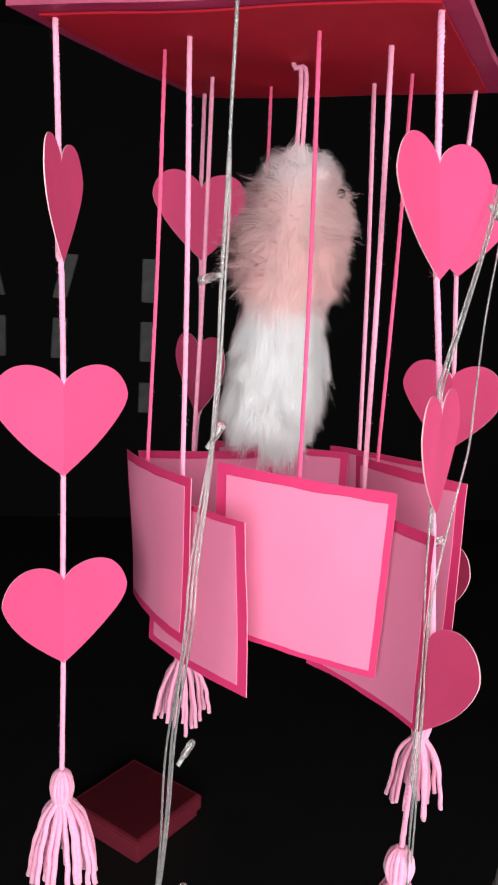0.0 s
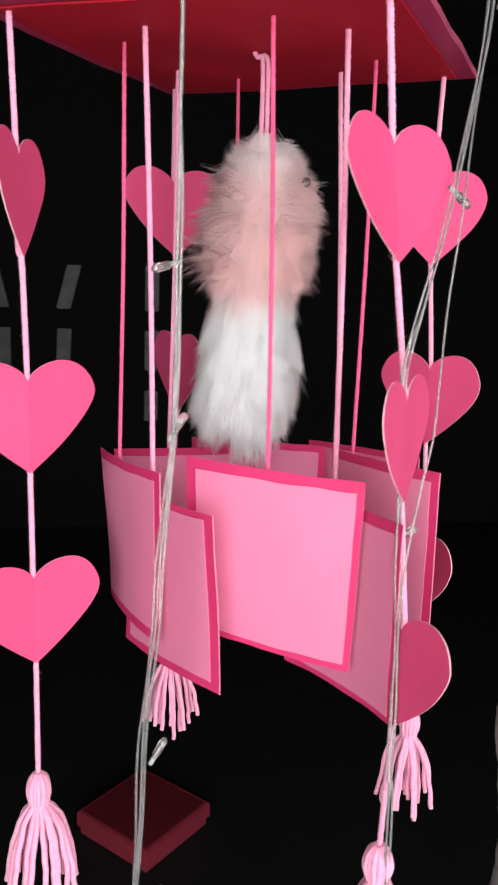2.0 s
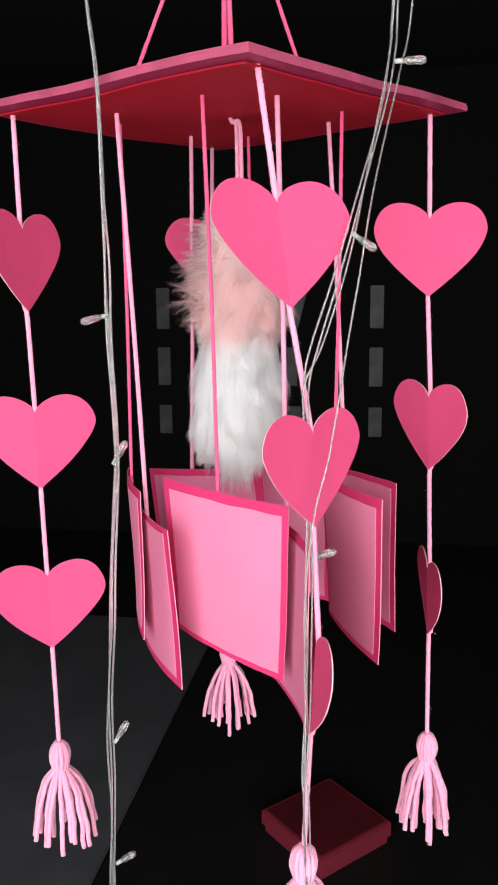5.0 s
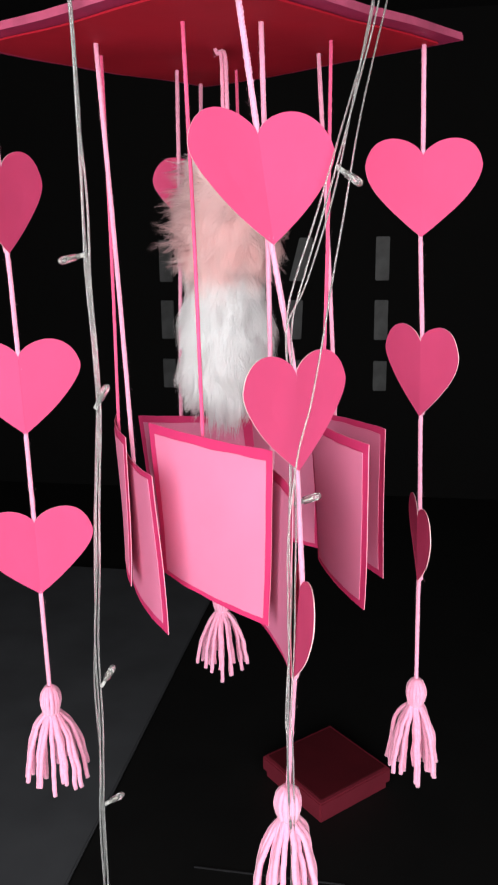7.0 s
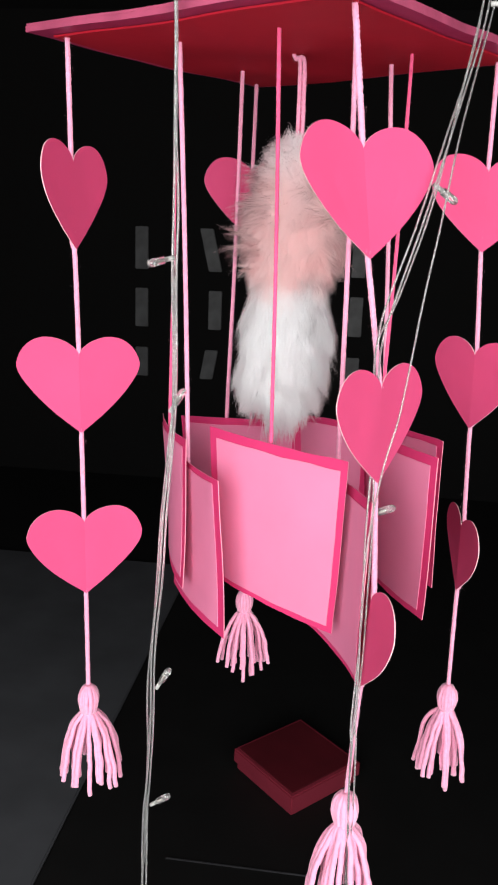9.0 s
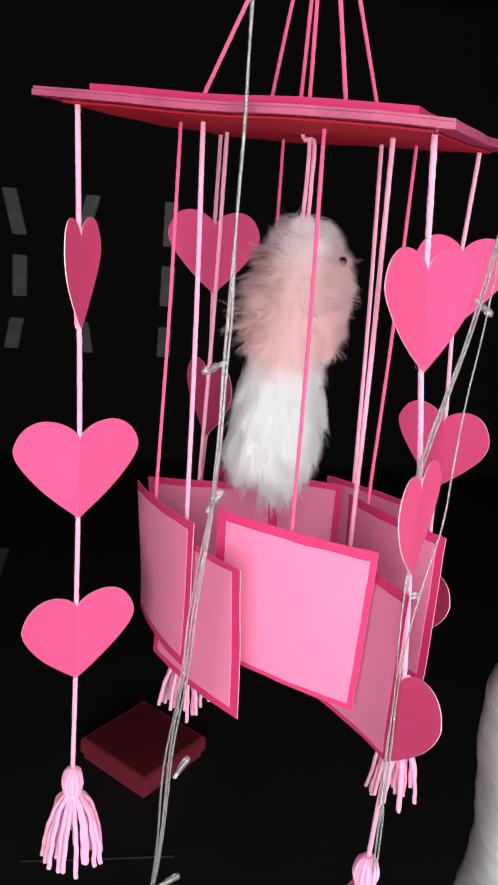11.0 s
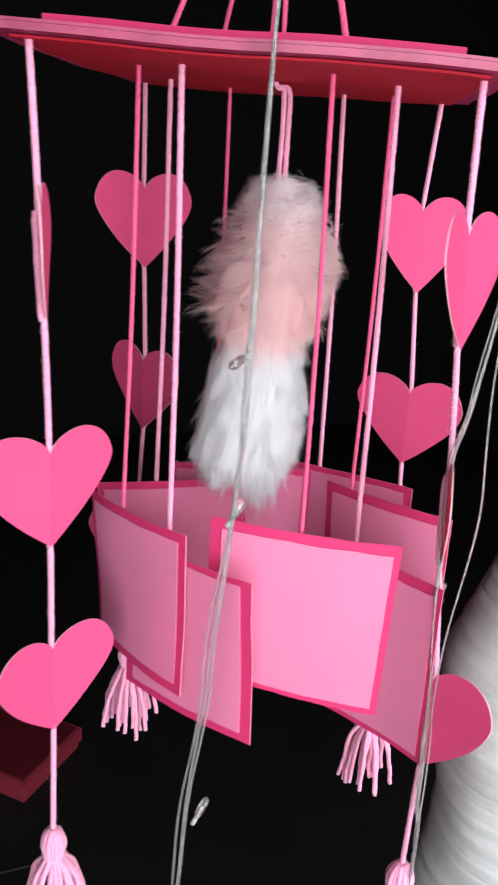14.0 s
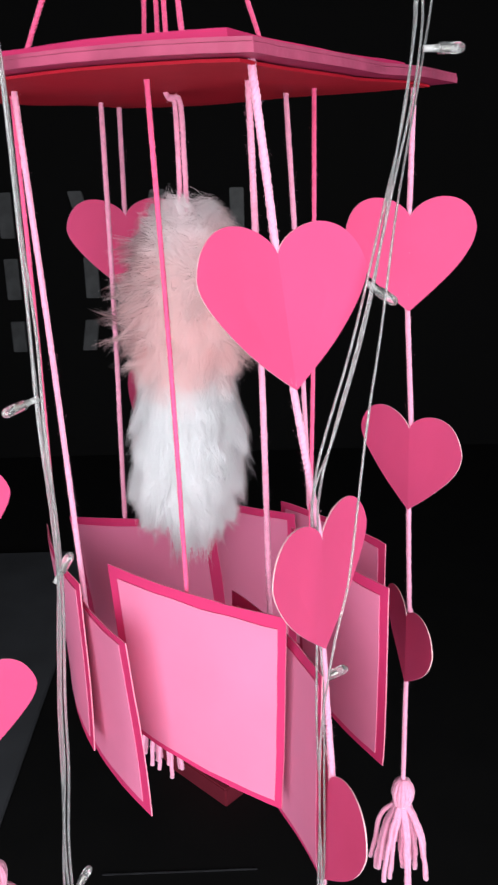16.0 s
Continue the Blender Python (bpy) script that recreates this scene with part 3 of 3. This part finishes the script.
    # two lobes at the tail: one broad and short, one drawn out to a point, and a small one behind
    for a0, wide, count, short, long, pinch in ((3.75, 0.62, 110, 0.014, 0.022, 0.15), (-0.75, 0.40, 90, 0.020, 0.034, 0.45), (1.5, 0.5, 45, 0.012, 0.024, 0.3)):
        hub = np.array([math.cos(a0), math.sin(a0), 0.0])
        for i in range(count):
            a = a0 + rg.normal() * wide
            o = np.array([math.cos(a), math.sin(a), 0.0])
            root = centre(0.1) + o * rg.uniform(0.010, 0.027) + up * rg.uniform(0.010, 0.034)
            d = o * 0.15 - up + (centre(0.1) + hub * 0.020 - root) * np.array([1, 1, 0]) * pinch * 30 + rg.normal(size=3) * 0.10
            d /= np.linalg.norm(d)
            lock(root, d, rg.uniform(short, long), 24, 0.0024, 0.3, o, o + rg.normal(size=3) * 0.22, o * 0.1, 0.00012)
    first_bead = len(faces)
    bm = bmesh.new()
    bead = Vector((0.0255 * math.cos(0.02) + 0.006, 0.0255 * math.sin(0.02), 0.164))
    bmesh.ops.create_uvsphere(bm, u_segments=12, v_segments=8, radius=0.0031, matrix=Matrix.Translation(bead))
    k = len(verts)
    for v in bm.verts:
        verts.append(tuple(v.co))
        normals.append(tuple(v.co - bead))
    for q in bm.faces:
        faces.append(tuple(k + v.index for v in q.verts))
    bm.free()
    ob = mesh_object("plush_bird", verts, faces, PLUSH, smooth=True)
    nn = np.array(normals)
    nn /= np.linalg.norm(nn, axis=1)[:, None]
    ob.data.normals_split_custom_set_from_vertices(nn.tolist())
    ob.data.materials.append(BLACK_BEAD)
    for i in range(first_bead, len(faces)):
        ob.data.polygons[i].material_index = 1
    ob.location = (0.006, 0.003, zb)
    return tagged(ob, "fluffy white toy bird with a peach chest hanging on yarn", "toy bird")


plush_bird()
rng = random.Random(2)
cord = thing("bird_cord", (0.009, 0.002, Z), "doubled pink yarn holding the toy bird", "cord")
for dx, bend in ((-0.0016, -0.002), (0.0016, 0.001)):
    v, f = yarn_data([(-0.009, 0, 0.003), (-0.006, 0, -0.0025), (dx - 0.001, 0, -0.0040), (dx, bend * 0.2, -0.03), (dx * 1.4, 0, -0.075)], 0.0015, 0.007, rng, 60)
    mesh_object("strand", v, f, YARN_LIGHT, cord, smooth=True)


# ---- strings of fairy lights ----
def bulb(parent, at, way, rng):
    """A clear bulb: a short sleeve, a lens and the chip inside."""
    at, d = Vector(at), Vector(way).normalized()
    prof = [(0.0, 0.0), (0.0008, 0.0012), (0.004, 0.0015), (0.0045, 0.0022), (0.0120, 0.0023), (0.0135, 0.0021), (0.0148, 0.0013), (0.0152, 0.0)]
    s = d.orthogonal().normalized()
    w = d.cross(s)
    verts, faces, n = [], [], 12
    for x, r in prof:
        for k in range(n):
            a = 6.28318 * k / n
            verts.append(tuple(at + d * x + (s * math.cos(a) + w * math.sin(a)) * max(r, 0.00005)))
    for i in range(len(prof) - 1):
        for k in range(n):
            a, b = i * n + k, i * n + (k + 1) % n
            faces.append((a, b, b + n, a + n))
    b = mesh_object("bulb", verts, faces, BULB, parent, "small clear bulb", smooth=True)
    v, f = tube_data([at - d * 0.002, at + d * 0.001, at + d * 0.0046], 0.00135, 8)
    mesh_object("sleeve", v, f, MILKY, b, smooth=True)
    v, f = tube_data([at + d * 0.003, at + d * 0.0095], 0.0007, 6)
    mesh_object("chip", v, f, CHIP, b)


def fairy_lights(strands, bulbs, radius, rng, label):
    g = thing("fairy_lights", strands[0][0], label, "fairy lights")
    o = Vector(strands[0][0])
    for pts in strands:
        path = resample([Vector(p) - o for p in pts], 0.006)
        ph = rng.random() * 9
        path = [p + Vector((noise.noise(Vector((p.z * 14, ph, 0))), noise.noise(Vector((p.z * 14, ph, 5))), 0)) * 0.0022 for p in path]
        v, f = tube_data(path, radius, 7)
        mesh_object("wire", v, f, CLEAR, g, smooth=True)
    for at, way in bulbs:
        bulb(g, Vector(at) - o, way, rng)
    return g


rng = random.Random(21)
LEFT = [(0.030, -0.150, 2.6), (0.024, -0.140, 1.75), (0.019, -0.127, 1.56), (0.019, -0.125, 1.442), (0.016, -0.122, 1.359), (0.009, -0.122, 1.286),
        (0.008, -0.124, 1.248), (0.001, -0.124, 1.184), (-0.003, -0.123, 1.094), (-0.010, -0.122, 0.993), (-0.03, -0.12, 0.5), (-0.05, -0.12, 0.03)]
fairy_lights([[(x + dx * (1 if z < 1.3 else 0.35), y + dy, z) for x, y, z in LEFT] for dx, dy in ((-0.0012, 0.0008), (0.0008, -0.0010), (0.0021, 0.0010))],
             [((0.018, -0.127, 1.441), (-0.30, -0.90, -0.22)), ((0.014, -0.121, 1.353), (0.3, 0.2, 0.6)), ((0.007, -0.124, 1.166), (0.3, 0.3, 0.7)), ((0.001, -0.122, 1.071), (0.7, 0.4, 0.6))],
             0.00072, rng, "clear plastic wire with small unlit bulbs hanging straight down")
MAIN = [(0.165, -0.010, 2.6), (0.150, -0.014, 1.75), (0.141, -0.018, 1.608), (0.141, -0.021, 1.584), (0.140, -0.031, 1.547), (0.136, -0.055, 1.486), (0.129, -0.074, 1.426),
        (0.125, -0.075, 1.404), (0.121, -0.071, 1.378), (0.125, -0.073, 1.310), (0.129, -0.078, 1.25), (0.132, -0.086, 1.18), (0.136, -0.088, 1.1), (0.137, -0.09, 0.6), (0.14, -0.09, 0.03)]
SLACK = [(0.168, -0.004, 2.6), (0.152, -0.004, 1.75), (0.142, -0.001, 1.612), (0.142, -0.013, 1.574), (0.141, -0.025, 1.539), (0.141, -0.043, 1.480), (0.140, -0.064, 1.397), (0.140, -0.075, 1.363),
         (0.137, -0.084, 1.328), (0.133, -0.086, 1.25), (0.136, -0.089, 1.15), (0.139, -0.092, 0.6), (0.143, -0.093, 0.03)]
fairy_lights([MAIN, [(x + 0.002, y + (0.004 if 1.42 < z < 1.5 else 0.001), z) for x, y, z in MAIN], [(x + 0.001, y + (0.009 if 1.42 < z < 1.5 else -0.002), z) for x, y, z in MAIN], SLACK],
             [((0.148, -0.024, 1.575), (0.7, 0.55, 0.02)), ((0.134, -0.043, 1.484), (0.55, 0.65, -0.55)), ((0.122, -0.065, 1.300), (0.6, 0.6, 0.25))],
             0.00055, rng, "clear plastic wire with small unlit bulbs caught on a heart garland")
